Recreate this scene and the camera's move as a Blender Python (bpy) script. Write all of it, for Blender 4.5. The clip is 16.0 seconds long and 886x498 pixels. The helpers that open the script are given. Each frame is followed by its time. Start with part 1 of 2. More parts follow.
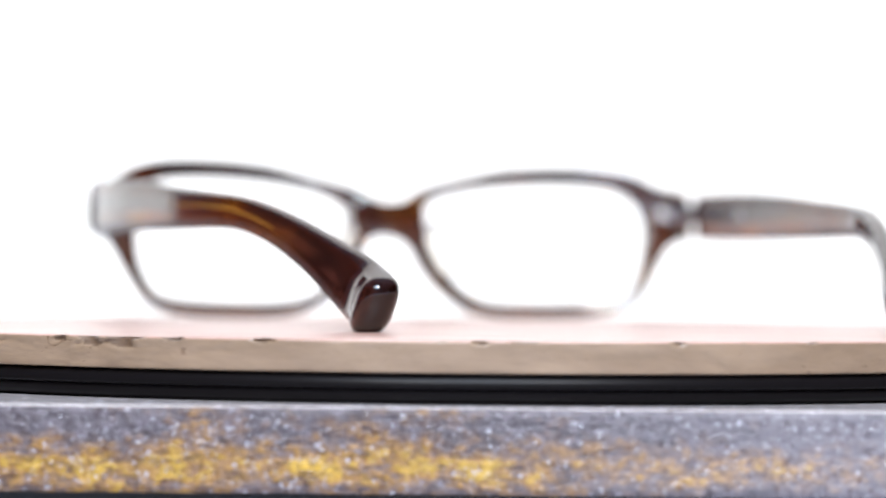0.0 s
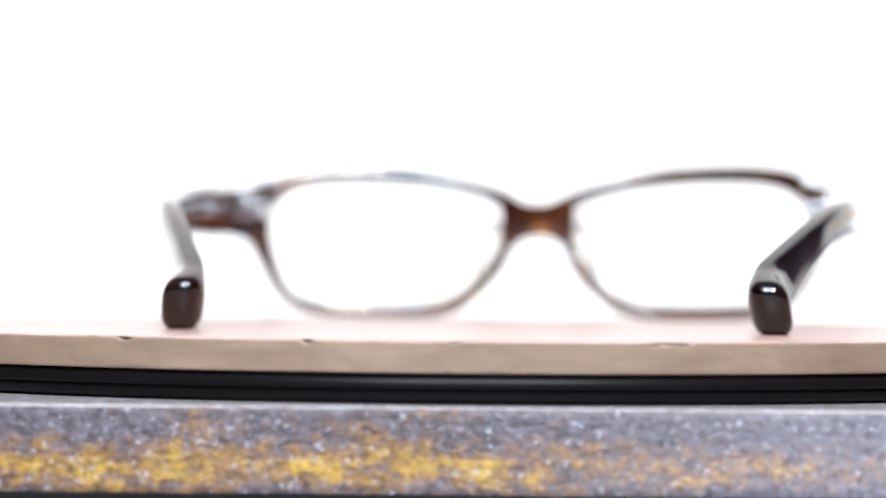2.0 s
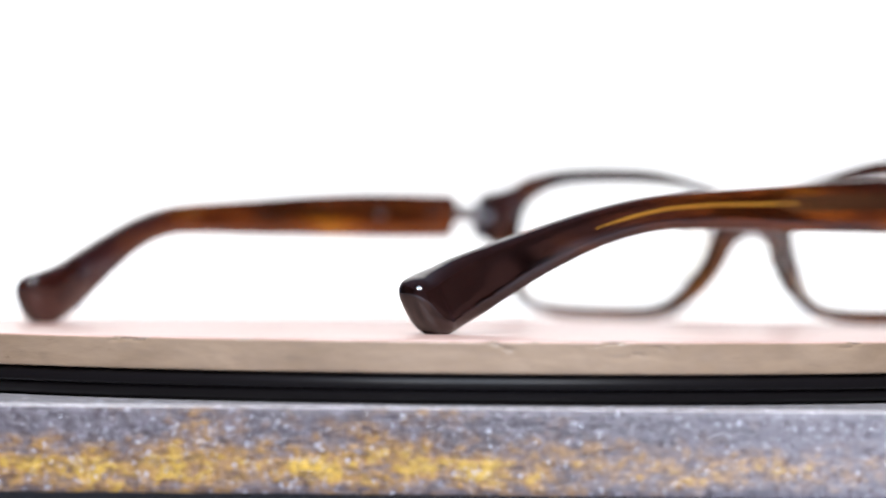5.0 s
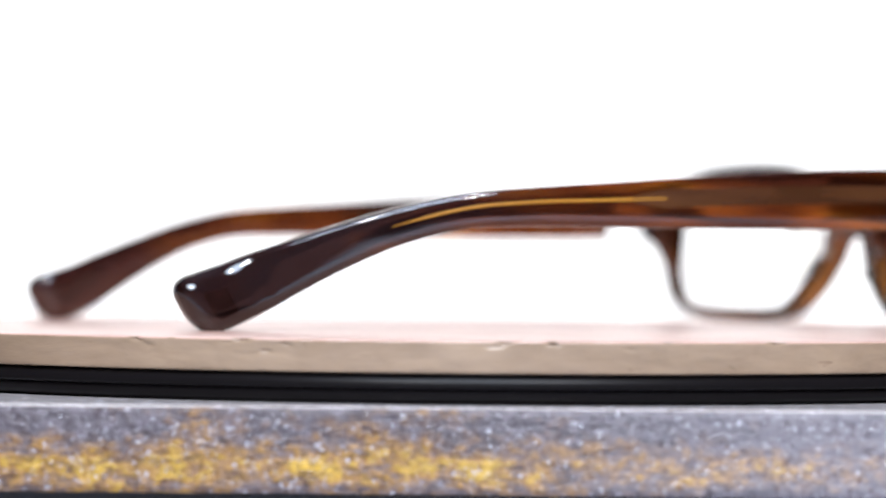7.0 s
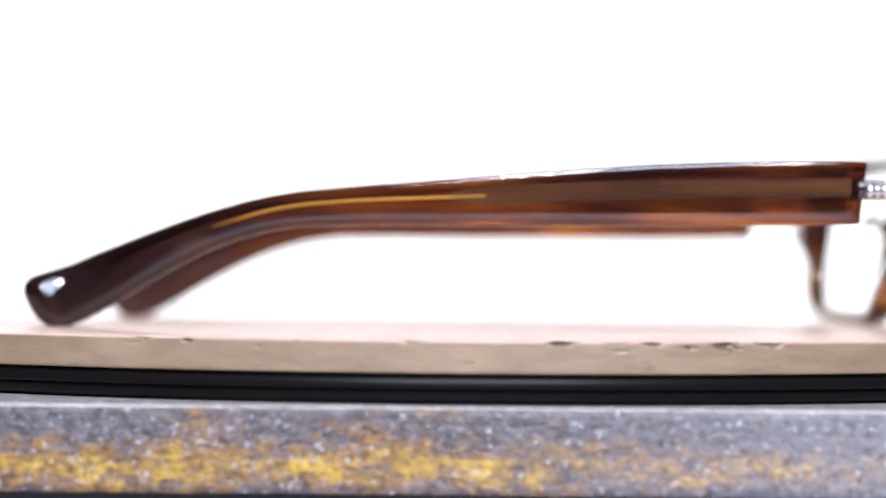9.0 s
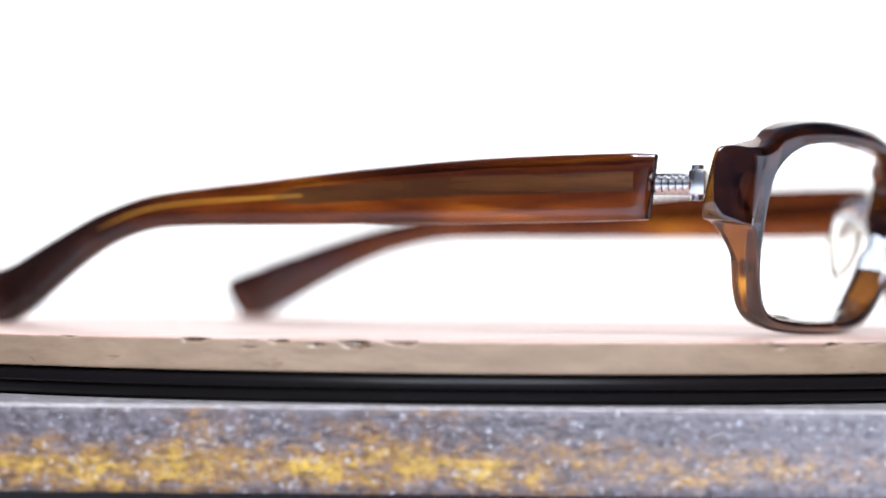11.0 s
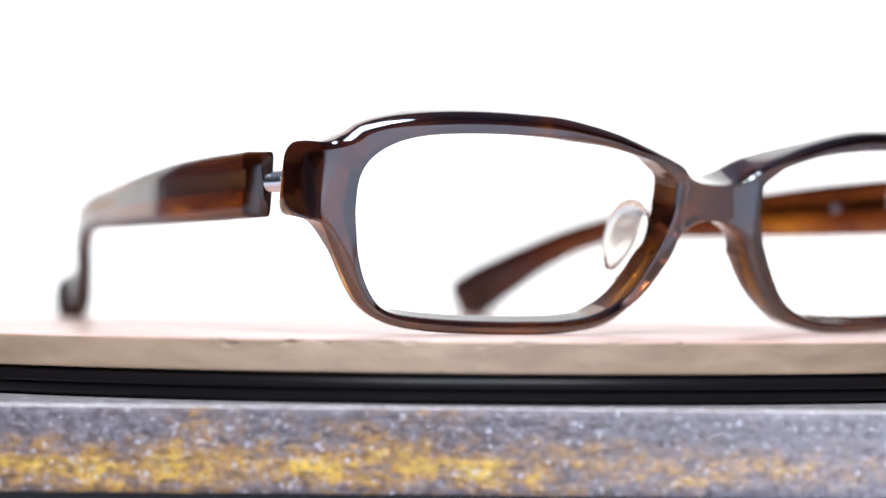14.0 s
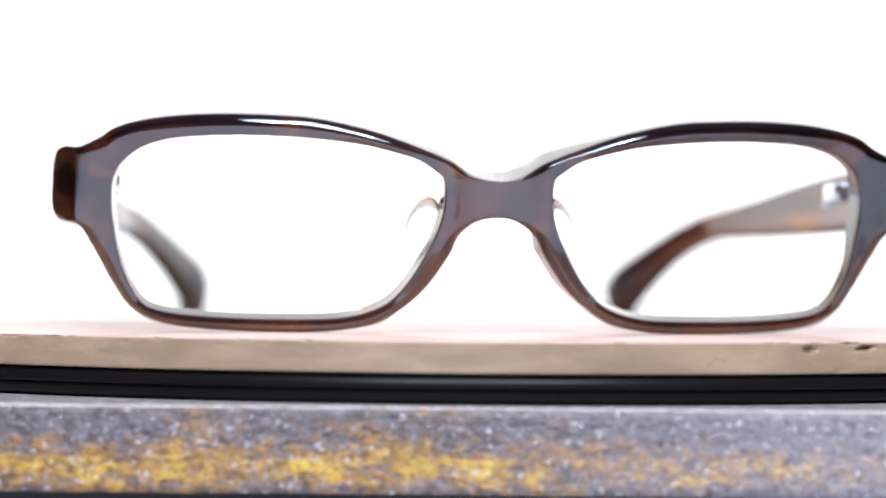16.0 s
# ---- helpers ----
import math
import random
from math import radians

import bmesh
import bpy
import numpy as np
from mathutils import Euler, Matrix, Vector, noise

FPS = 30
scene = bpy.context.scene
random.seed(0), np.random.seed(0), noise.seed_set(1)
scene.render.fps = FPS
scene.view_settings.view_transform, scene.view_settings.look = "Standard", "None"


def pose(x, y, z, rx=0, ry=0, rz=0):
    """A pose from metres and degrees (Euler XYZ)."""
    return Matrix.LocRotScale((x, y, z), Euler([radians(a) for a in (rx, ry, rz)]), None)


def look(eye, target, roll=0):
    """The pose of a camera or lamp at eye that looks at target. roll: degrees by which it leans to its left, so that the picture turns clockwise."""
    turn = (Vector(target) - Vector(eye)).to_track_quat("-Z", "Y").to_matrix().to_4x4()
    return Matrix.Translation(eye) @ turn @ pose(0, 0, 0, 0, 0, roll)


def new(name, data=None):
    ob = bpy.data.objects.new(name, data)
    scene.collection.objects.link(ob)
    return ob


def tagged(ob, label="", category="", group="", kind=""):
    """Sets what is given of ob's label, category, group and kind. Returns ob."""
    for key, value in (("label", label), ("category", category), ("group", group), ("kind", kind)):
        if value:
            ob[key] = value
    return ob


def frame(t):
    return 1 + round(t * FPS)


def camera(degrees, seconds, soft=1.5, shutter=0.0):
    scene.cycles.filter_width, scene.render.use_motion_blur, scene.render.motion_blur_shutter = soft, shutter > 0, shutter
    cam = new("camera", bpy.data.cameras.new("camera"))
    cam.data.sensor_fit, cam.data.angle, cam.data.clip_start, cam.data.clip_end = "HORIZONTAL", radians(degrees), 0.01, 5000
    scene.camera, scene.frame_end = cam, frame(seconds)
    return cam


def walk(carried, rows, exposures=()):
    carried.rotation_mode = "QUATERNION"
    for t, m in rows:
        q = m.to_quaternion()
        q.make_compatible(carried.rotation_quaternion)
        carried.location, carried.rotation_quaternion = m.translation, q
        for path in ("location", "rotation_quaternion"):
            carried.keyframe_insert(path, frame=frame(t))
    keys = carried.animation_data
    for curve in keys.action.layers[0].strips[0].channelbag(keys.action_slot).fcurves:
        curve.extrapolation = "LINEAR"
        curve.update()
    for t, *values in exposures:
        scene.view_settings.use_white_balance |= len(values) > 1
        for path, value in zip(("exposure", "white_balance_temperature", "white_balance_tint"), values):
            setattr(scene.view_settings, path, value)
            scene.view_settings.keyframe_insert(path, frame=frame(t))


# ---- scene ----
# camera: fixed on a stand, level with the turntable
CAM_EYE = (0.0, -0.435, 0.0081)
YAW, PITCH = radians(0.791), radians(0.738)
CAM_AIM = (-math.sin(YAW) * math.cos(PITCH), -0.435 + math.cos(YAW) * math.cos(PITCH), 0.0081 + math.sin(PITCH))
cam = camera(21.28, 16.0)
cam.data.dof.use_dof = True
cam.data.dof.focus_distance = 0.338
cam.data.dof.aperture_fstop = 11.2
walk(cam, [(0.0, look(CAM_EYE, CAM_AIM, 0.472)), (16.0, look(CAM_EYE, CAM_AIM, 0.472))])

# ---- light ----
world = bpy.data.worlds.new("studio")
scene.world = world
world.use_nodes = True
bg = world.node_tree.nodes["Background"]
bg.inputs["Color"].default_value = (0.72, 0.80, 1.0, 1)
bg.inputs["Strength"].default_value = 0.20
scene.view_settings.exposure = 0.0


def lamp(name, eye, target, size, watts, colour=(1, 1, 1)):
    data = bpy.data.lights.new(name, "AREA")
    data.shape, data.size, data.energy, data.color = "DISK", size, watts, colour
    ob = new(name, data)
    ob.matrix_world = look(eye, target)
    return ob


lamp("spot_lamp", (-0.14, -0.72, 0.62), (0, 0, 0), 0.09, 3.3, (1.0, 0.94, 0.86))
lamp("spot_lamp", (0.16, -0.66, 0.70), (0, 0, 0), 0.09, 3.8, (1.0, 0.94, 0.86))
lamp("overhead_lamp", (0.0, -0.50, 0.48), (0, -0.34, 0), 0.36, 6.5, (0.66, 0.79, 1.0))


# ---- materials ----
def material(name):
    m = bpy.data.materials.new(name)
    m.use_nodes = True
    t = m.node_tree
    return m, t, t.nodes["Principled BSDF"]


def node(t, kind, **values):
    n = t.nodes.new(kind)
    for k, v in values.items():
        n.inputs[k].default_value = v
    return n


def coords(t, scale=(1, 1, 1), out="Object"):
    c = t.nodes.new("ShaderNodeTexCoord")
    mp = t.nodes.new("ShaderNodeMapping")
    mp.inputs["Scale"].default_value = scale
    t.links.new(c.outputs[out], mp.inputs["Vector"])
    return mp.outputs["Vector"]


def ramp(t, source, stops):
    r = t.nodes.new("ShaderNodeValToRGB")
    e = r.color_ramp.elements
    while len(e) < len(stops):
        e.new(0.5)
    for el, (p, c) in zip(e, stops):
        el.position, el.color = p, (*c, 1)
    t.links.new(source, r.inputs["Fac"])
    return r.outputs["Color"]


def noise_of(t, vec, scale, detail=4.0, rough=0.55, distort=0.0):
    n = node(t, "ShaderNodeTexNoise", Scale=scale, Detail=detail, Roughness=rough, Distortion=distort)
    t.links.new(vec, n.inputs["Vector"])
    return n.outputs["Fac"]


def mixed(t, a, b, fac, blend="MIX"):
    m = t.nodes.new("ShaderNodeMix")
    m.data_type, m.blend_type = "RGBA", blend
    for sock, v in ((m.inputs[6], a), (m.inputs[7], b), (m.inputs[0], fac)):
        if isinstance(v, (tuple, float, int)):
            sock.default_value = (*v, 1) if isinstance(v, tuple) else v
        else:
            t.links.new(v, sock)
    return m.outputs[2]


def bump(t, p, height, strength, distance):
    b = node(t, "ShaderNodeBump", Strength=strength, Distance=distance)
    t.links.new(height, b.inputs["Height"])
    t.links.new(b.outputs["Normal"], p.inputs["Normal"])


def acetate(name, stops, stretch, clear, dark_from=None, dark_to=None, tip=(0.05, 0.014, 0.011), polish=0.0, gold=0.0, ior=1.5):
    """Cellulose acetate: clouded colour, clear enough to glow when lit from behind; it may run to a dark tip."""
    m, t, p = material(name)
    v = coords(t, stretch)
    c = ramp(t, noise_of(t, v, 60, 3, 0.55, 0.8), stops)
    fleck = ramp(t, noise_of(t, coords(t, tuple(4 * k for k in stretch)), 60, 4, 0.6), [(0.35, (0.65, 0.62, 0.6)), (0.6, (1, 1, 1))])
    c = mixed(t, c, fleck, 1.0, "MULTIPLY")
    if dark_from is not None:
        sep = t.nodes.new("ShaderNodeSeparateXYZ")
        t.links.new(coords(t), sep.inputs[0])
        mr = node(t, "ShaderNodeMapRange", **{"From Min": dark_from, "From Max": dark_to})
        t.links.new(sep.outputs["Y"], mr.inputs["Value"])
        c = mixed(t, c, tip, mr.outputs["Result"])
    if gold:
        sep = t.nodes.new("ShaderNodeSeparateXYZ")
        t.links.new(coords(t), sep.inputs[0])
        mr = node(t, "ShaderNodeMapRange", **{"From Min": 0.017, "From Max": 0.005, "To Max": gold})
        t.links.new(sep.outputs["Z"], mr.inputs["Value"])
        c = mixed(t, c, (0.64, 0.25, 0.022), mr.outputs["Result"])
    t.links.new(c, p.inputs["Base Color"])
    p.inputs["Roughness"].default_value = 0.05
    p.inputs["IOR"].default_value = ior
    p.inputs["Specular IOR Level"].default_value = 1.0
    p.inputs["Transmission Weight"].default_value = clear
    p.inputs["Coat Weight"].default_value, p.inputs["Coat IOR"].default_value, p.inputs["Coat Roughness"].default_value = polish, 1.7, 0.03
    bump(t, p, noise_of(t, coords(t), 120, 2), 0.04, 0.0005)
    return m


# the front is laminated: a dark sheet before a honey-coloured one
M_FRONT = acetate("tortoise_acetate_front", [(0.34, (0.006, 0.002, 0.003)), (0.50, (0.013, 0.003, 0.004)), (0.64, (0.052, 0.011, 0.008)), (0.78, (0.28, 0.09, 0.02))], (1, 1, 1), 0.92, polish=1.0, ior=1.36)
M_BACKSHEET = acetate("honey_acetate_back", [(0.36, (0.030, 0.007, 0.005)), (0.49, (0.075, 0.018, 0.007)), (0.60, (0.24, 0.070, 0.011)), (0.74, (0.70, 0.32, 0.03))], (0.8, 0.8, 0.8), 0.92, polish=0.7, gold=0.28, ior=1.36)
TEMPLE_STOPS = [(0.30, (0.032, 0.009, 0.007)), (0.44, (0.085, 0.019, 0.007)), (0.57, (0.24, 0.055, 0.008)), (0.72, (0.62, 0.24, 0.016))]
M_TEMPLE = {1: acetate("tortoise_acetate_temple", TEMPLE_STOPS, (1.5, 0.30, 2.6), 0.82, -0.018, -0.050, (0.026, 0.011, 0.010)),
            -1: acetate("tortoise_acetate_temple_reddish", TEMPLE_STOPS, (1.5, 0.30, 2.6), 0.82, -0.018, -0.052, (0.050, 0.014, 0.010))}
M_CORE = acetate("wire_core", [(0.3, (0.052, 0.019, 0.009)), (0.7, (0.11, 0.045, 0.016))], (1.5, 0.25, 3), 0.0)
M_WIRE, _t, _p = material("bronze_wire")
_t.links.new(ramp(_t, noise_of(_t, coords(_t, (1, 0.3, 2)), 90, 3), [(0.3, (0.26, 0.10, 0.012)), (0.7, (0.50, 0.24, 0.03))]), _p.inputs["Base Color"])
_p.inputs["Roughness"].default_value, _p.inputs["Specular IOR Level"].default_value = 0.5, 0.15
M_STEEL, _t, _p = material("steel")
_p.inputs["Base Color"].default_value = (0.78, 0.78, 0.80, 1)
_p.inputs["Metallic"].default_value, _p.inputs["Roughness"].default_value = 1.0, 0.22
M_PAD, _t, _p = material("clear_acetate")
_p.inputs["Base Color"].default_value = (0.97, 0.95, 0.90, 1)
_p.inputs["Transmission Weight"].default_value, _p.inputs["Roughness"].default_value = 1.0, 0.16
_p.inputs["IOR"].default_value = 1.45


def unrolled(t, scale, radius=0.12):
    """Coordinates along a round rim: arc length, 0, height."""
    sep, com = t.nodes.new("ShaderNodeSeparateXYZ"), t.nodes.new("ShaderNodeCombineXYZ")
    ang, mul = t.nodes.new("ShaderNodeMath"), t.nodes.new("ShaderNodeMath")
    ang.operation, mul.operation = "ARCTAN2", "MULTIPLY"
    mul.inputs[1].default_value = radius * scale[0]
    t.links.new(coords(t, (1, 1, scale[1])), sep.inputs[0])
    t.links.new(sep.outputs["Y"], ang.inputs[0])
    t.links.new(sep.outputs["X"], ang.inputs[1])
    t.links.new(ang.outputs[0], mul.inputs[0])
    t.links.new(mul.outputs[0], com.inputs["X"])
    t.links.new(sep.outputs["Z"], com.inputs["Z"])
    return com.outputs[0]


def board_material(name, tone, worn):
    m, t, p = material(name)
    if worn:
        grain = noise_of(t, unrolled(t, (70, 260)), 1.0, 5, 0.6, 0.4)
    else:
        grain = noise_of(t, coords(t, (12, 260, 260)), 1.0, 6, 0.6, 0.3)
    blot = noise_of(t, coords(t), 45, 3)
    c = ramp(t, grain, [(0.3, tone[0]), (0.7, tone[1])])
    c2 = ramp(t, blot, [(0.35, (0.84, 0.82, 0.80)), (0.65, (1, 1, 1))])
    c = mixed(t, c, c2, 1.0, "MULTIPLY")
    fine = noise_of(t, coords(t, (1, 1, 2.2)), 420, 5, 0.65)
    if worn:
        # a few short scratches and dark pits in the smooth, filled rim
        pits = ramp(t, noise_of(t, unrolled(t, (260, 620)), 1.0, 3, 0.55, 1.0), [(0.24, (0.42, 0.32, 0.25)), (0.33, (1, 1, 1))])
        c = mixed(t, c, pits, 0.9, "MULTIPLY")
        fine = mixed(t, mixed(t, grain, fine, 0.25), pits, 0.5, "MULTIPLY")
    t.links.new(c, p.inputs["Base Color"])
    p.inputs["Roughness"].default_value = 0.42 if worn else 0.30
    bump(t, p, fine, 0.35 if worn else 0.6, 0.0007 if worn else 0.0005)
    return m


M_BOARD = board_material("pale_pink_wood", ((0.54, 0.33, 0.27), (0.66, 0.44, 0.37)), False)
M_RIM = board_material("raw_wood_rim", ((0.22, 0.150, 0.096), (0.34, 0.240, 0.160)), True)
M_CHIP = board_material("dark_chipped_wood", ((0.10, 0.060, 0.036), (0.19, 0.125, 0.080)), True)
M_BLACK, _t, _p = material("black_plastic")
_p.inputs["Base Color"].default_value = (0.006, 0.005, 0.0055, 1)
_p.inputs["Roughness"].default_value = 0.32
_p.inputs["Specular IOR Level"].default_value = 0.07
# black for the shaded gap below the base
M_DARK, _t, _p = material("gap_black")
_p.inputs["Base Color"].default_value = (0.010, 0.010, 0.011, 1)
_p.inputs["Roughness"].default_value = 0.7
M_TABLE, _t, _p = material("pale_table")
_t.links.new(ramp(_t, noise_of(_t, coords(_t), 6, 4), [(0.3, (0.68, 0.73, 0.86)), (0.7, (0.75, 0.80, 0.92))]), _p.inputs["Base Color"])
_p.inputs["Roughness"].default_value = 0.5

M_BASE, _t, _p = material("stained_wood")
_v = coords(_t)
_sep = _t.nodes.new("ShaderNodeSeparateXYZ")
_t.links.new(_v, _sep.inputs[0])
_grain = noise_of(_t, coords(_t, (30, 30, 260)), 1.0, 5, 0.6, 0.4)
_big = noise_of(_t, coords(_t, (60, 60, 160)), 1.0, 8, 0.78)
_spk = noise_of(_t, coords(_t, (700, 700, 1900)), 1.0, 3, 0.7)
_band = node(_t, "ShaderNodeMapRange", **{"From Min": -0.0115, "From Max": -0.0160, "To Min": -0.20, "To Max": 0.05})
_t.links.new(_sep.outputs["Z"], _band.inputs["Value"])
_side = node(_t, "ShaderNodeMapRange", **{"From Min": -0.02, "From Max": 0.06, "To Min": 0.06, "To Max": -0.09})
_t.links.new(_sep.outputs["X"], _side.inputs["Value"])
_low = node(_t, "ShaderNodeMapRange", **{"From Min": -0.0178, "From Max": -0.0195, "To Min": 0.0, "To Max": -0.12})
_t.links.new(_sep.outputs["Z"], _low.inputs["Value"])
_sum0 = _t.nodes.new("ShaderNodeMath")
_t.links.new(_band.outputs[0], _sum0.inputs[0])
_t.links.new(_low.outputs[0], _sum0.inputs[1])
_sum = _t.nodes.new("ShaderNodeMath")
_t.links.new(_sum0.outputs[0], _sum.inputs[0])
_t.links.new(_side.outputs[0], _sum.inputs[1])
_sum2 = _t.nodes.new("ShaderNodeMath")
_t.links.new(_sum.outputs[0], _sum2.inputs[0])
_t.links.new(_big, _sum2.inputs[1])
_dash = noise_of(_t, coords(_t, (420, 420, 520)), 1.0, 4, 0.7)
_frac = node(_t, "ShaderNodeMapRange", **{"From Min": 0.3, "From Max": 0.7, "To Min": -0.13, "To Max": 0.13})
_t.links.new(_dash, _frac.inputs["Value"])
_sum3 = _t.nodes.new("ShaderNodeMath")
_t.links.new(_sum2.outputs[0], _sum3.inputs[0])
_t.links.new(_frac.outputs[0], _sum3.inputs[1])
_c1 = ramp(_t, _sum3.outputs[0], [(0.33, (0.128, 0.106, 0.118)), (0.45, (0.17, 0.11, 0.088)), (0.57, (0.33, 0.165, 0.036)), (0.75, (0.66, 0.40, 0.030))])
_mot = noise_of(_t, coords(_t, (300, 300, 800)), 1.0, 6, 0.78)
_c2 = ramp(_t, _mot, [(0.39, (0.20, 0.15, 0.17)), (0.54, (1, 1, 1))])
_c3 = ramp(_t, _grain, [(0.38, (0.60, 0.55, 0.55)), (0.56, (1, 1, 1))])
_col = mixed(_t, mixed(_t, _c1, _c2, 0.9, "MULTIPLY"), _c3, 0.6, "MULTIPLY")
# the colour runs to a paler grey towards the right
_paler_right = node(_t, "ShaderNodeMapRange", **{"From Min": -0.01, "From Max": 0.065, "To Min": 0.0, "To Max": 0.30})
_t.links.new(_sep.outputs["X"], _paler_right.inputs["Value"])
_col = mixed(_t, _col, (0.45, 0.43, 0.465), _paler_right.outputs[0])


def glint_dots(t, scale, size, share):
    """Scattered round dots for painted glints: 1 inside a dot."""
    vo = node(t, "ShaderNodeTexVoronoi", Scale=scale)
    t.links.new(coords(t), vo.inputs["Vector"])
    near, some, both = (t.nodes.new("ShaderNodeMath") for _ in range(3))
    near.operation, some.operation, both.operation = "LESS_THAN", "GREATER_THAN", "MULTIPLY"
    some.inputs[1].default_value = 1 - share
    sp = t.nodes.new("ShaderNodeSeparateXYZ")
    t.links.new(vo.outputs["Color"], sp.inputs[0])
    wide = t.nodes.new("ShaderNodeMath")
    wide.operation = "MULTIPLY"
    wide.inputs[1].default_value = 1.7 * size
    t.links.new(sp.outputs["Y"], wide.inputs[0])
    t.links.new(wide.outputs[0], near.inputs[1])
    t.links.new(vo.outputs["Distance"], near.inputs[0])
    t.links.new(sp.outputs["X"], some.inputs[0])
    t.links.new(near.outputs[0], both.inputs[0])
    t.links.new(some.outputs[0], both.inputs[1])
    return both.outputs[0]


# sparkle of the glossy stain painted into the colour: pale flecks of two sizes
_pale = noise_of(_t, coords(_t, (1150, 1150, 1500)), 1.0, 3, 0.6, 0.4)
_col = mixed(_t, _col, (0.60, 0.58, 0.62), ramp(_t, _pale, [(0.61, (0, 0, 0)), (0.70, (0.8, 0.8, 0.8))]))
_pit = noise_of(_t, coords(_t, (800, 800, 900)), 1.0, 4, 0.65)
_col = mixed(_t, _col, ramp(_t, _pit, [(0.34, (0.45, 0.38, 0.38)), (0.46, (1, 1, 1))]), 1.0, "MULTIPLY")
_col = mixed(_t, _col, (0.95, 0.95, 1.0), glint_dots(_t, 850, 0.12, 0.10))
_t.links.new(_col, _p.inputs["Base Color"])
_p.inputs["Roughness"].default_value = 0.25
_p.inputs["Specular IOR Level"].default_value = 0.5
bump(_t, _p, mixed(_t, _spk, _dash, 0.6), 0.7, 0.0012)

# same wood as the front; the backdrop's sheen is put into this paler colour
M_BASETOP, _t, _p = material("stained_wood_top_sheen")
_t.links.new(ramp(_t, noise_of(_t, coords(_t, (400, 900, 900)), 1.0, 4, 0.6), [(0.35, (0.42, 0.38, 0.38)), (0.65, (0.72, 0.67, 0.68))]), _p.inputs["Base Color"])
_p.inputs["Roughness"].default_value = 0.12
_p.inputs["Specular IOR Level"].default_value = 1.0
bump(_t, _p, noise_of(_t, coords(_t, (400, 900, 900)), 1.0, 4, 0.6), 0.05, 0.0004)

# the paper emits: glow stands in for the light that falls on it
M_BACK, _t, _p = material("glowing_backdrop")
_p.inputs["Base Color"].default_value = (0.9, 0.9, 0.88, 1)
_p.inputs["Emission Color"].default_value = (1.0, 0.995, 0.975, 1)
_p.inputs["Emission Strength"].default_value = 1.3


# ---- builders ----
def mesh_of(name, bm, mat, smooth=True, crease=38):
    bmesh.ops.recalc_face_normals(bm, faces=bm.faces)
    me = bpy.data.meshes.new(name)
    for f in bm.faces:
        f.smooth = smooth
    bm.to_mesh(me)
    bm.free()
    me.materials.append(mat)
    if smooth:
        me.set_sharp_from_angle(angle=radians(crease))
    return me


def part(name, bm, mat, parent, label="", smooth=True, crease=38):
    ob = new(name, mesh_of(name, bm, mat, smooth, crease))
    ob.parent = parent
    return tagged(ob, label=label) if label else ob


def box(bm, centre, size, edge=0.0, turn=None):
    m = Matrix.Translation(centre) @ (turn or Matrix()) @ Matrix.Diagonal((*size, 1))
    made = bmesh.ops.create_cube(bm, size=1, matrix=m)
    if edge:
        edges = {e for v in made["verts"] for e in v.link_edges}
        bmesh.ops.bevel(bm, geom=list(edges), offset=edge, segments=2, affect="EDGES", profile=0.6)


def rod(bm, centre, radius, length, turn=None, sides=20):
    m = Matrix.Translation(centre) @ (turn or Matrix())
    bmesh.ops.create_cone(bm, cap_ends=True, segments=sides, radius1=radius, radius2=radius, depth=length, matrix=m)


def spline(points, steps, closed=False):
    """Catmull-Rom through the points."""
    pts = [Vector(p) for p in points]
    n = len(pts)
    out = []
    for i in range(n if closed else n - 1):
        if closed:
            a, b, c, d = (pts[(i + k) % n] for k in (-1, 0, 1, 2))
        else:
            a, b, c, d = pts[max(i - 1, 0)], pts[i], pts[i + 1], pts[min(i + 2, n - 1)]
        for k in range(steps):
            t = k / steps
            out.append(0.5 * (2 * b + (c - a) * t + (2 * a - 5 * b + 4 * c - d) * t ** 2 + (3 * b - a - 3 * c + d) * t ** 3))
    if not closed:
        out.append(pts[-1])
    return out


def loft(bm, rings, closed=False, caps=True):
    rows = [[bm.verts.new(p) for p in ring] for ring in rings]
    n = len(rows[0])
    for a, b in zip(rows, rows[1:] + ([rows[0]] if closed else [])):
        for k in range(n):
            bm.faces.new((a[k], a[(k + 1) % n], b[(k + 1) % n], b[k]))
    if caps and not closed:
        bm.faces.new(rows[0][::-1])
        bm.faces.new(rows[-1])
    return rows


MM = 0.001

# ---- table, base, turntable ----
bm = bmesh.new()
bmesh.ops.create_grid(bm, x_segments=4, y_segments=4, size=3.0)
table = new("ground", mesh_of("ground", bm, M_TABLE))
table.location = (0, 0, -0.0240)
tagged(table, "pale grey table top under the wooden base", "table top", kind="structure")

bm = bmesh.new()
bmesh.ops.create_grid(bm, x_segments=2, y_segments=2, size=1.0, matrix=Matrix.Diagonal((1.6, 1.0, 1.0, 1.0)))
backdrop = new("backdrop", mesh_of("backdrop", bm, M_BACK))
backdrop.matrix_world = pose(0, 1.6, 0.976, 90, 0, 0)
tagged(backdrop, "plain white paper background, its brightness put in as glow", "backdrop", kind="structure")

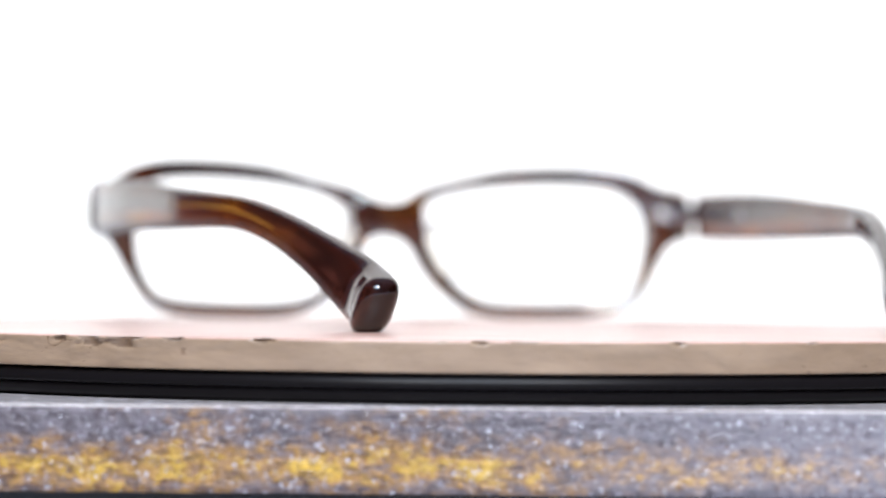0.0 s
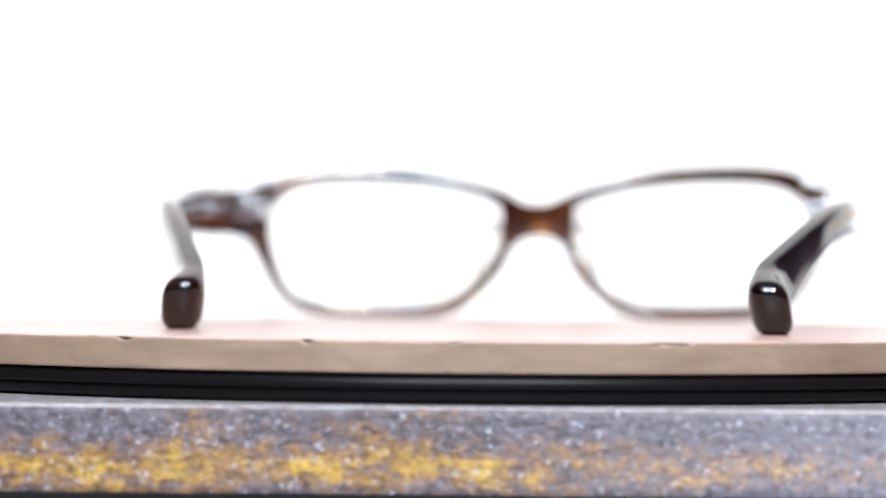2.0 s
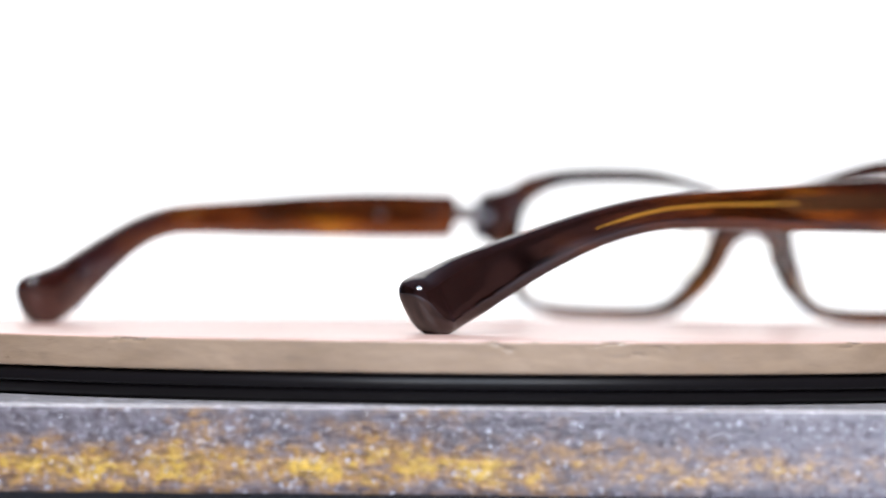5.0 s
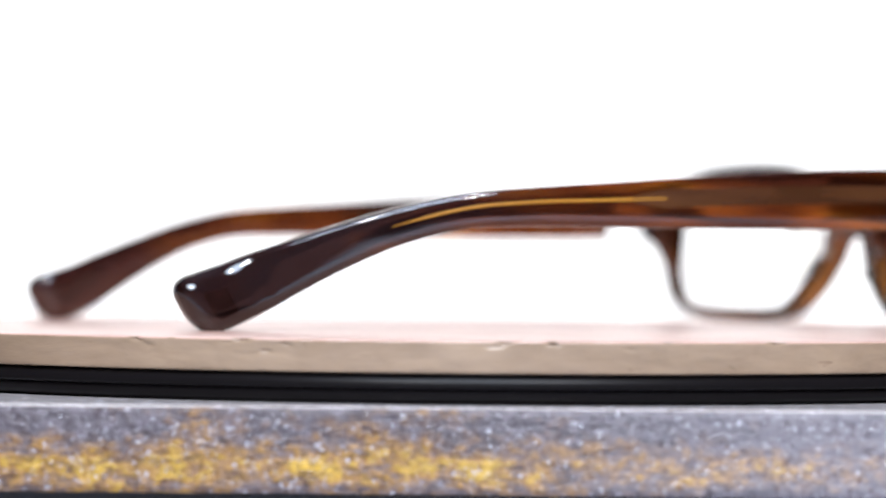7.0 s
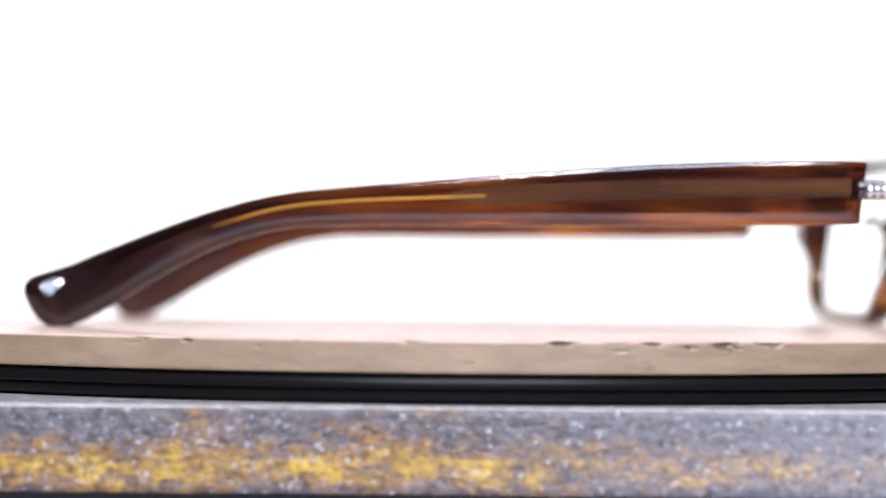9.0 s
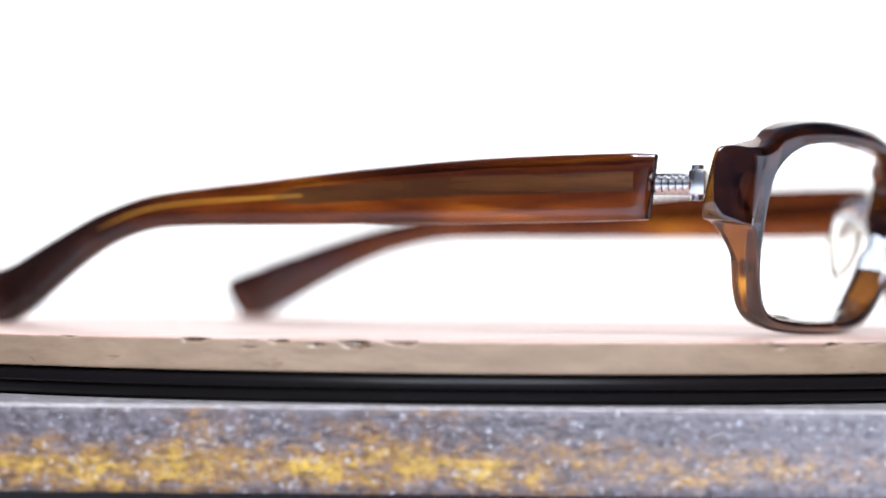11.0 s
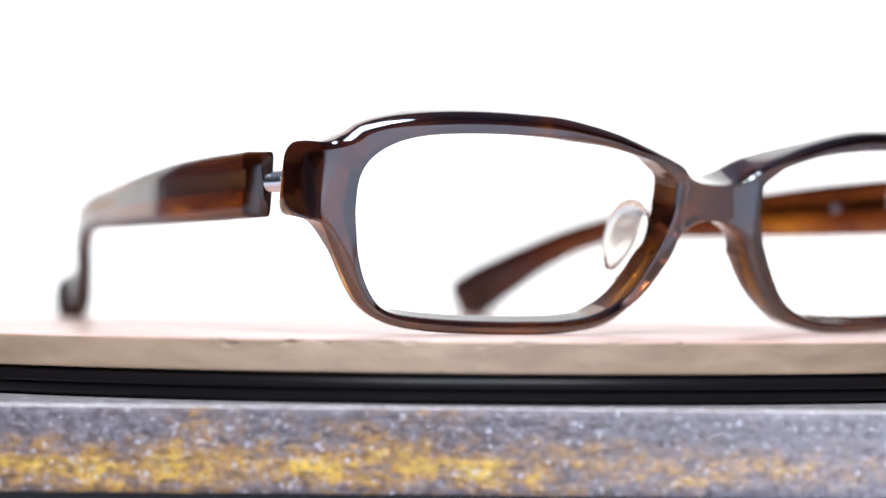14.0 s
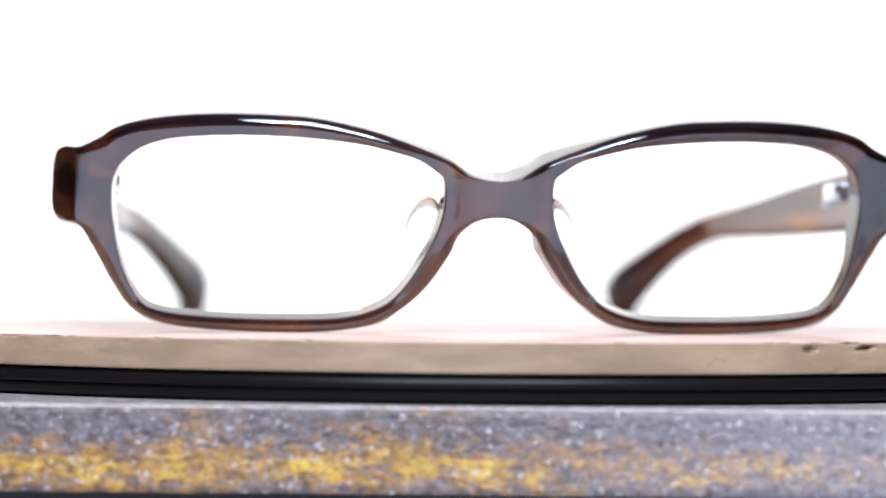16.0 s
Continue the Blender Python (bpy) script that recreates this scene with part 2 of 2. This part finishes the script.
# added room, out of view: grey surfaces give sheen, dark sides give contrast
M_WALL, _t, _p = material("unseen_grey_wall")
_t.links.new(ramp(_t, noise_of(_t, coords(_t), 3, 5), [(0.3, (0.31, 0.33, 0.45)), (0.7, (0.37, 0.39, 0.51))]), _p.inputs["Base Color"])
_p.inputs["Roughness"].default_value = 0.7
M_SIDE, _t, _p = material("unseen_dark_wall")
_t.links.new(ramp(_t, noise_of(_t, coords(_t), 3, 5), [(0.3, (0.040, 0.036, 0.036)), (0.7, (0.055, 0.050, 0.050))]), _p.inputs["Base Color"])
_p.inputs["Roughness"].default_value = 0.7
for name, centre, size in (("wall_north", (0, 1.75, 0.988), (5.8, 0.1, 2.02)), ("wall_south", (0, -2.85, 0.988), (5.8, 0.1, 2.02)),
                           ("wall_east", (2.85, -0.55, 0.988), (0.1, 4.5, 2.02)), ("wall_west", (-2.85, -0.55, 0.988), (0.1, 4.5, 2.02)),
                           ("ceiling", (0, -0.55, 2.05), (5.8, 4.7, 0.1))):
    bm = bmesh.new()
    box(bm, centre, size)
    dark = name in ("wall_east", "wall_west")
    tagged(new(name, mesh_of(name, bm, M_SIDE if dark else M_WALL, False)), "unseen dark wall, added to darken reflections from the sides" if dark else "unseen grey surface, added to close the room and feed reflections", "ceiling" if name == "ceiling" else "wall", kind="structure")

base = new("wooden_base", None)
tagged(base, "stained dark and yellow wooden block under the turntable", "wooden base")
bm = bmesh.new()
box(bm, (0, 0.0235, -0.01445), (0.44, 0.30, 0.0115), 0.0009)
block = part("block", bm, M_BASE, base, "mottled yellow and dark stained wood", False)
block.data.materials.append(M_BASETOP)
# top and upper bevel get the colour with the painted sheen
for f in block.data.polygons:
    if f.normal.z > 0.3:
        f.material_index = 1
# added black strip: the shade of the gap under the block, as a solid
bm = bmesh.new()
box(bm, (0, 0.0235, -0.0221), (0.436, 0.294, 0.0038), 0.0004)
part("gap_strip", bm, M_DARK, base, "black inset strip in place of the shaded gap", False)


def disc(bm, radius, low, high, edge, under=0.0, sides=360):
    """A flat round plate with softened edges; it may draw in below."""
    prof = [(radius - under - edge, low), (radius - under - 0.3 * edge, low + 0.3 * edge), (radius - 0.8 * under, low + edge)]
    prof += [(radius - under * (1 - k / 6) ** 2 * 0.6, low + (high - low) * k / 6) for k in (2, 3, 4)]
    prof += [(radius, high - edge), (radius - 0.3 * edge, high - 0.3 * edge), (radius - edge, high), (radius - 4 * edge, high)]
    loft(bm, [[(r * math.cos(2 * math.pi * i / sides), r * math.sin(2 * math.pi * i / sides), z) for i in range(sides)] for r, z in prof])


# worn stretches of the board's rim: middle and half width in degrees, strength
WORN = [(12, 9, 1.0), (-134, 9, 1.0), (108, 6, 0.9), (-40, 4, 0.9), (54, 10, 0.5), (-69, 6, 0.45), (-100, 8, 0.25), (-15, 8, 0.3), (150, 15, 0.3)]


def worn_disc(bm, radius, low, high, edge, sides=1500):
    """A round board: an uneven, hand-cut rim with bites out of its upper edge where it is worn."""
    tall = high - low
    prof = [(radius - edge, low), (radius - 0.3 * edge, low + 0.3 * edge)]
    prof += [(radius, low + edge + (tall - 2.2 * edge) * k / 16) for k in range(17)]
    prof += [(radius - 0.2 * edge, high - 0.75 * edge), (radius - 0.6 * edge, high - 0.25 * edge), (radius - 1.3 * edge, high), (radius - 4 * edge, high), (radius - 9 * edge, high)]
    wear = []
    for i in range(sides):
        a = 360 * i / sides
        wear.append(sum(s * math.exp(-(((a - m + 180) % 360 - 180) / h) ** 2) for m, h, s in WORN))
    rings = []
    for k, (r, z) in enumerate(prof):
        ring = []
        for i in range(sides):
            a = 2 * math.pi * i / sides
            x, y = math.cos(a) * radius * 1000, math.sin(a) * radius * 1000
            zm = (z - low) * 1000
            up = max(0, min(1, (z - low) / tall))
            top = max(0, min(1, (up - 0.45) / 0.5)) ** 1.2
            wide = noise.noise(Vector((x * 0.10, y * 0.10, zm * 0.25)))
            dent = noise.noise(Vector((x * 0.35 + zm * 0.25, y * 0.35, zm * 0.5 + 7)))
            bite = noise.noise(Vector((x * 0.30 + zm * 0.3, y * 0.30, zm * 1.0 + 30)))
            fine = noise.noise(Vector((x * 1.3, y * 1.3, zm * 1.6 + 60)))
            w = wear[i]
            cut = max(0, bite - 0.37 + 0.50 * min(w, 1) * (0.3 + 0.7 * top) - 0.45 * (1 - top) * (1 - 0.8 * min(w, 1)))
            out = 0.12 * wide + 0.16 * min(dent, 0.15) + 0.05 * fine * (0.4 + 1.5 * w) - 2.2 * min(cut, 0.55) * (0.25 + 0.75 * top) - 0.14 * w * max(0, dent - 0.1)
            if k >= len(prof) - 2:
                out = 0
            drop = 0.35 * min(cut, 0.5) + 0.06 * max(0, fine) * w if len(prof) - 5 <= k < len(prof) - 1 else 0
            rr = r + out * MM
            ring.append((rr * math.cos(a), rr * math.sin(a), z - drop * MM))
        rings.append(ring)
    loft(bm, rings)


platter = new("turntable", None)
tagged(platter, "round black plastic turntable plate under the wooden board", "turntable")
bm = bmesh.new()
disc(bm, 0.1201, -0.0086, -0.0067, 0.0003, 0.0010)
part("plate", bm, M_BLACK, platter)
bm = bmesh.new()
ring_profile = [(0.1180, -0.00668), (0.1203, -0.00664), (0.1206, -0.0064), (0.12062, -0.0061), (0.1202, -0.0052), (0.1198, -0.0048), (0.1190, -0.00455), (0.1160, -0.0045)]
loft(bm, [[(r * math.cos(math.pi * i / 180), r * math.sin(math.pi * i / 180), z) for i in range(360)] for r, z in ring_profile])
part("rim_ring", bm, M_BLACK, platter, "raised black rim of the plate")

board = new("round_board", None)
tagged(board, "round pale pinkish wooden board with a chipped tan rim", "board")
bm = bmesh.new()
worn_disc(bm, 0.1206, -0.00448, 0.0, 0.00032)
bd = part("board", bm, M_RIM, board)
bd.data.materials.append(M_BOARD)
bd.data.materials.append(M_CHIP)
for f in bd.data.polygons:
    reach = math.hypot(f.center.x, f.center.y)
    if f.center.z > -0.00022 and (f.normal.z > 0.55 or reach < 0.1195):
        f.material_index = 1
    elif reach < 0.12028 and f.center.z > -0.0040:
        f.material_index = 2

# stray fibres that lie on the base beside the plate
bm = bmesh.new()
for x, y, turn, size in ((-0.0495, -0.1235, 60, 1.0), (-0.0430, -0.1228, 20, 0.8), (0.0178, -0.1246, 75, 1.1), (0.0455, -0.1240, 130, 0.7), (-0.0150, -0.1252, 10, 0.6), (0.0300, -0.1250, 160, 0.5)):
    path = [pose(x, y, -0.0086, 0, 0, turn) @ Vector((0.0007 * size * (k / 6 - 0.5) * 2, 0.0002 * math.sin(k), 0.00025 * size * math.sin(math.pi * k / 6) * (1.5 if k > 3 else 0.6))) for k in range(7)]
    rings = [[p + Vector((0, 0.000022 * math.cos(2 * math.pi * j / 5), 0.000022 * math.sin(2 * math.pi * j / 5))) for j in range(5)] for p in path]
    loft(bm, rings)
lint = new("lint", mesh_of("lint", bm, M_TABLE))
tagged(lint, "pale stray fibres lying on the wooden base", "lint", kind="stuff")

# ---- glasses ----
glasses = new("eyeglasses", None)
tagged(glasses, "brown tortoiseshell acetate eyeglasses standing open on the board", "glasses")

# rim opening and outer edge of one half of the front: across, up (mm)
INNER = [(8.2, 20.4), (8.4, 22.8), (9.8, 24.1), (12.4, 25.7), (15.8, 26.7), (20.8, 27.8), (27.4, 28.6), (33.9, 29.0), (40.5, 29.1), (47.0, 28.8),
         (51.0, 28.1), (53.9, 26.9), (55.9, 25.3), (57.0, 23.6), (57.5, 21.8), (57.6, 19.9), (57.5, 17.5), (57.2, 15.6), (56.5, 11.6), (55.2, 7.7),
         (53.2, 4.5), (50.7, 3.1), (45.1, 2.3), (36.6, 1.9), (27.1, 1.9), (22.9, 2.2), (19.6, 2.9), (16.3, 4.4), (13.8, 6.9), (11.4, 10.6), (9.4,
         14.6), (8.4, 17.9)]
OUTER = [(0, 20.5), (0, 22.8), (3.8, 23.5), (7.0, 25.4), (12.3, 27.5), (19.3, 29.8), (27.3, 31.5), (33.9, 32.0), (40.7, 32.2), (47.3, 32.0), (53.3, 31.3),
         (57.3, 30.2), (59.6, 28.7), (62.9, 27.3), (66.1, 26.6), (66.9, 21.5), (66.4, 16.9), (62.8, 15.9), (60.3, 12), (57.4, 6.8), (54.8, 3.3), (50.8, 1.15),
         (44.6, 0.12), (35.8, -0.22), (27, -0.22), (22, 0.22), (17.5, 1.25), (13.8, 3.6), (10.5, 6.6), (7.4, 11.1), (5.0, 15.2), (0, 17.3)]


def front_depth(u, z):
    """Depth of the front's face: bowed across, leaning forward at the top, dished at the bridge."""
    u = abs(u)
    w = min(u, 57)
    y = 84.2 - 0.00276 * w * w - 0.13 * (u - w) - 0.2 * (23 - z)
    if u < 6.9:
        k = min(1, (6.9 - u) / 4.6)
        y -= 1.5 * (1 - (1 - k) ** 2)
    return y


def front_half(side):
    steps = 8
    inner, outer = spline(INNER, steps, True), spline(OUTER, steps, True)
    rings = []
    n = len(inner)
    for i in range(n):
        a, b = inner[i], outer[i].copy()
        b.x = 0 if i <= steps else max(b.x, 0)
        # smooth arch of the bridge, below and above
        low, high = i / steps - 30, i / steps - 1
        if 0 < low < 1:
            b = Vector((5.0 * (1 - low), 17.3 - 2.1 * (1 - low) ** 2))
        elif 0 < high < 1:
            b = Vector((3.8 * high, 22.8 + 0.7 * high ** 2))
        join = b.x < 0.01
        way = b - a
        w = way.length
        e = min(0.5, 0.2 * w)
        lug = max(0, min(1, (b.x - 59.5) / 4))
        lug = lug * lug * (3 - 2 * lug)
        thick = 3.6 + 2.6 * lug + 2.8 * max(0, min(1, (17 - b.x) / 12)) * max(0, min(1, (b.y - 14) / 4)) + 1.9 * max(0, min(1, (25 - b.x) / 12)) * max(0, min(1, (17 - b.y) / 5))
        # a flat face, then a wide bevel out to the edge; both run out at the middle of the bridge
        run = max(0, min(1, b.x / 3.5))
        run = run * run * (3 - 2 * run) * (1 - 0.75 * lug)
        bev, fall = min(2.0, 0.62 * w), 0.95 * run
        # the opening narrows towards the back, less so at the nose
        draft = 0.33 - 0.2 * max(0, min(1, (25 - b.x) / 12))
        prof = [(0, 0.85), (0.10 * e, 0.50), (0.45 * e, 0.16)]
        flat_to = max(w - bev, e * 1.2)
        prof += [(e + (flat_to - e) * k / 12, 0.10 * (1 - k / 12)) for k in range(13)]
        for k in range(1, 11):
            q = k / 10
            prof.append((flat_to + (w - 0.3 * e - flat_to) * q, fall * q ** 2.3))
        prof += [(w - 0.08 * e, fall + 0.14), (w, fall + 0.42)]
        seam = len(prof) - 3
        prof += [(w, thick - 0.75), (w - 0.45 * e, thick - 0.20), (w - 1.3 * e, thick), (0.5 * w, thick), (e - draft, thick),
                 (0.25 * e - draft, thick - 0.18), (-draft, thick - 0.55), (-0.93 * draft, thick - 0.75), (-0.5 * draft, thick * 0.5), (-0.08 * draft, 1.1)]
        if join:
            flat = dict(zip(range(seam, seam + 6), (0.0, 0.5, 1.05, thick - 0.55, thick - 0.15, thick)))
            prof = [(w, flat[k]) if k in flat else (p, d) for k, (p, d) in enumerate(prof)]
        ring = []
        # towards the back the walls flare: upwards over the bridge, inwards at the nose
        rise = (0.35 + 0.85 * max(0, 1 - b.x / 18)) * max(0, min(1, (b.y - 22.2) / 0.6)) * max(0, min(1, (57 - b.x) / 6)) * (0.35 + 0.65 * min(1, b.x / 7))
        nose = 1.1 * max(0, min(1, (26 - b.x) / 10)) * max(0, min(1, (15.5 - b.y) / 4))
        for k, (p, d) in enumerate(prof):
            q = a + way * (p / w)
            if k >= seam + 3:
                far = min(1, p / w) ** 2 * min(1, d / thick)
                q = q + Vector((-nose * far, rise * far, 0)).resized(len(q))
            # the end piece turns back into its flat side
            if k < seam + 3:
                turned = max(0, min(1, (q.x - 61.8) / 2.4))
                past = q.x - 62.8
                d += min(0.575 * (past + math.sqrt(past * past + 0.4)), thick - 1.0) + 0.27 * (q.y - 22) * turned * turned * (3 - 2 * turned)
            ring.append(Vector((side * q.x, front_depth(q.x, q.y) - d, q.y + 0.2 * min(d, 3.6) + 0.24 * max(0, min(d, 8) - 3.6) * (1 if q.x < 20 else 0))) * MM)
        rings.append(ring)
    return rings


bm = bmesh.new()
loft(bm, front_half(1), closed=True)
loft(bm, front_half(-1), closed=True)
bmesh.ops.remove_doubles(bm, verts=bm.verts, dist=0.00002)
bmesh.ops.delete(bm, geom=[f for f in bm.faces if all(abs(v.co.x) < 0.00001 for v in f.verts)], context="FACES_ONLY")
front = part("front_frame", bm, M_FRONT, glasses, "glossy tortoiseshell front with two rims and bridge")
front.data.materials.append(M_BACKSHEET)
for f in front.data.polygons:
    if f.normal.y < 0.25:
        f.material_index = 1

# temple: along, middle height, height across the arm, outer side, thickness (mm)
ARM = [(56.6, 21.95, 9.9, 67.2, 3.7), (45, 21.75, 10.0, 67.3, 3.8), (30, 21.45, 9.7, 66.8, 3.7), (12, 20.85, 8.65, 65.2, 3.6), (-5, 20.1, 7.3, 63.4, 3.6),
       (-20, 19.5, 6.15, 61.2, 3.6), (-31, 18.65, 5.6, 58.7, 3.5), (-41, 16.25, 5.75, 55.5, 3.5), (-50, 12.75, 6.8, 52.3, 3.55), (-58, 9.05, 8.3, 49.7, 3.8),
       (-61, 7.6, 8.9, 48.85, 4.1), (-63.4, 6.45, 9.2, 48.4, 4.5), (-65.6, 5.5, 9.3, 48.35, 5.1), (-67.6, 4.75, 9.2, 48.65, 5.9), (-69.3, 4.2, 8.9, 49.1, 6.5)]


def spread(side, y):
    """The two temples are bent a little differently: how far out one of them lies at y."""
    if side < 0:
        return 0.0
    return 0.5 * max(0, min(1, (-10 - y) / 15)) - 0.9 * max(0, min(1, (-45 - y) / 18))


def arm(side):
    rows = spline([p[:3] for p in ARM], 6)
    rows2 = spline([(p[3], p[4], 0) for p in ARM], 6)
    rings = []
    n = len(rows)
    for i, (r, q) in enumerate(zip(rows, rows2)):
        a, b = rows[max(i - 1, 0)], rows[min(i + 1, n - 1)]
        d = Vector((0, b.x - a.x, b.y - a.y)).normalized()
        up = Vector((0, -d.z, d.y))
        if up.z < 0:
            up = -up
        twist = max(0, min(1, (i - 30) / 30))
        up = up + Vector((-side * (0.25 - 0.10 * max(0, (i - n + 30) / 30)) * twist, -0.30 * max(0, (i - n + 16) / 16), 0))
        h, th = r.z / 2, q.y / 2
        c = Vector((side * (q.x + spread(side, r.x) - th), r.x, r.y))
        ring = []
        m = 40
        back = max(0, min(1, (20 - r.x) / 50))
        ex = 6.0 - 1.8 * back - 1.2 * max(0, min(1, (-58 - r.x) / 8))
        for k in range(m):
            t = 2 * math.pi * k / m
            cx, sx = math.cos(t), math.sin(t)
            x = math.copysign(abs(cx) ** (2 / ex), cx) * th
            z = math.copysign(abs(sx) ** (2 / ex), sx) * h
            ring.append((c + Vector((side * x, 0, 0)) + up * z) * MM)
        rings.append(ring)
    # softened square end at the hinge
    first = rings[0]
    mid = sum(first, Vector()) / len(first)
    inside = min(side * p.x for p in first)
    rings.insert(0, [Vector((side * (inside + 0.0002 + (side * p.x - inside) * 0.55), p.y + 0.0021 + 0.14 * (p.z - mid.z), mid.z + (p.z - mid.z) * 0.975)) for p in first])
    # rounded end of the tip
    last = rings[-1]
    mid = sum(last, Vector()) / len(last)
    way = (mid - sum(rings[-2], Vector()) / len(last)).normalized()
    for k in range(1, 10):
        a = math.sin(0.5 * math.pi * k / 9.4)
        grow = (1 - a ** 2.3) ** (1 / 2.7)
        rings.append([mid + (p - mid) * grow + way * 0.0038 * a for p in last])
    bm = bmesh.new()
    loft(bm, rings)
    return bm


def hinge_leaf(side):
    bm = bmesh.new()
    box(bm, (side * 0.0597, 0.0592, 0.0226), (0.0060, 0.0070, 0.0030), 0.0004)
    return bm


def spring_sleeve(side):
    """A knurled sleeve between the arm and the end piece."""
    rings = []
    for k in range(19):
        rad = 0.00125 + (0.00022 if k % 3 == 1 else 0.0) if k < 16 else 0.00085
        y = 0.0590 + 0.00036 * k
        rings.append([(side * 0.0640 + rad * math.cos(j * math.pi / 10), y, 0.0222 + rad * math.sin(j * math.pi / 10)) for j in range(20)])
    bm = bmesh.new()
    loft(bm, rings)
    return bm


def hinge_knuckle(side):
    bm = bmesh.new()
    box(bm, (side * 0.0632, 0.0654, 0.0226), (0.0034, 0.0026, 0.0038), 0.0006)
    return bm


def hinge_pin(side):
    bm = bmesh.new()
    rod(bm, (side * 0.0622, 0.0648, 0.0226), 0.0010, 0.0052)
    return bm


def core(side):
    """Flat wire core, seen just under the outer side of the arm."""
    rows2 = spline([(p[3], p[0], p[1]) for p in ARM], 6)
    rings = []
    for r in rows2:
        if -7 < r.y < 56.7:
            h = 1.45 * min(1, (r.y + 7.2) / 7)
            z = r.z + 0.75
            x = r.x + 0.03
            rings.append([Vector((side * a, r.y, z + b)) * MM for a, b in ((x - 0.3, -h), (x, -h), (x, h), (x - 0.3, h))])
    bm = bmesh.new()
    loft(bm, rings)
    return bm


def wire(side):
    """The thin round end of the core, running on into the curved tip."""
    rings = []
    for r in spline([(p[3], p[0], p[1]) for p in ARM], 6):
        if -44 < r.y < 1:
            rad = 0.34 * min(1, (r.y + 45) / 8)
            c = Vector((side * (r.x + spread(side, r.y) - 0.26), r.y, r.z + 0.75 - 0.45 * max(0, min(1, (-20 - r.y) / 20))))
            rings.append([(c + Vector((0.34 * math.cos(j * math.pi / 4), 0, rad * math.sin(j * math.pi / 4)))) * MM for j in range(8)])
    bm = bmesh.new()
    loft(bm, rings)
    return bm


def inlay(side):
    bm = bmesh.new()
    box(bm, (side * 0.06325, 0.0340, 0.0219), (0.0004, 0.0022, 0.0016), 0.0001)
    return bm


for side in (1, -1):
    tp = part("temple", arm(side), M_TEMPLE[side], glasses, "tortoiseshell temple arm with blackish curved tip" if side > 0 else "tortoiseshell temple arm with dark red curved tip", crease=60)
    part("hinge_leaf", hinge_leaf(side), M_STEEL, tp, "small steel hinge leaf")
    part("spring_sleeve", spring_sleeve(side), M_STEEL, tp, "knurled steel spring sleeve", crease=25)
    part("hinge_knuckle", hinge_knuckle(side), M_STEEL, tp, "steel hinge knuckle")
    part("hinge_pin", hinge_pin(side), M_STEEL, tp, "thin steel hinge pin")
    part("wire_core", core(side), M_CORE, tp, "brown flat wire core inside the arm", False)
    part("core_wire", wire(side), M_WIRE, tp, "thin golden core wire")
    part("inlay", inlay(side), M_STEEL, tp, "tiny square metal inlay")


def pad(side):
    """A clear petal, rounded above and drawn in below, on the nose side of a rim."""
    along = Vector((side * -3.4, 1.4, 12.5)).normalized()
    across = Vector((side * 0.72, -0.69, 0.0))
    across = (across - along * across.dot(along)).normalized()
    flat = along.cross(across)
    mid = Vector((side * 11.5, 74.0, 14.6))
    edge = []
    for k in range(40):
        a = 2 * math.pi * k / 40
        v = math.sin(a)
        edge.append((math.cos(a) * (3.1 + 0.9 * v), 6.4 * v))
    rings = []
    for depth, size in ((0.62, 0.0), (0.62, 0.45), (0.55, 0.78), (0.34, 0.94), (0.0, 1.0), (-0.34, 0.94), (-0.5, 0.78), (-0.42, 0.45), (-0.40, 0.0)):
        ring = []
        for u, v in edge:
            u, v = u * max(size, 0.02), v * max(size, 0.02)
            bow = -0.020 * v * v - 0.05 * u * u
            ring.append((mid + across * u + along * v + flat * side * (depth + bow)) * MM)
        rings.append(ring)
    bm = bmesh.new()
    loft(bm, rings)
    return bm


for side in (1, -1):
    part("nose_pad", pad(side), M_PAD, glasses, "clear moulded nose pad", crease=80)


# ---- movement ----
def turn_at(t):
    return 1.193 - 11.995 * (t - 1.5)


def motions():
    times = [k * 0.5 for k in range(33)]
    walk(platter, [(t, pose(0, 0, 0, 0, 0, turn_at(t))) for t in times])
    walk(board, [(t, pose(0, 0, 0, 0, 0, turn_at(t))) for t in times])
    walk(glasses, [(t, pose(0, 0, 0, 0, 0, turn_at(t)) @ pose(0.00631, 0, 0, 0, 0, -0.52)) for t in times])


motions()
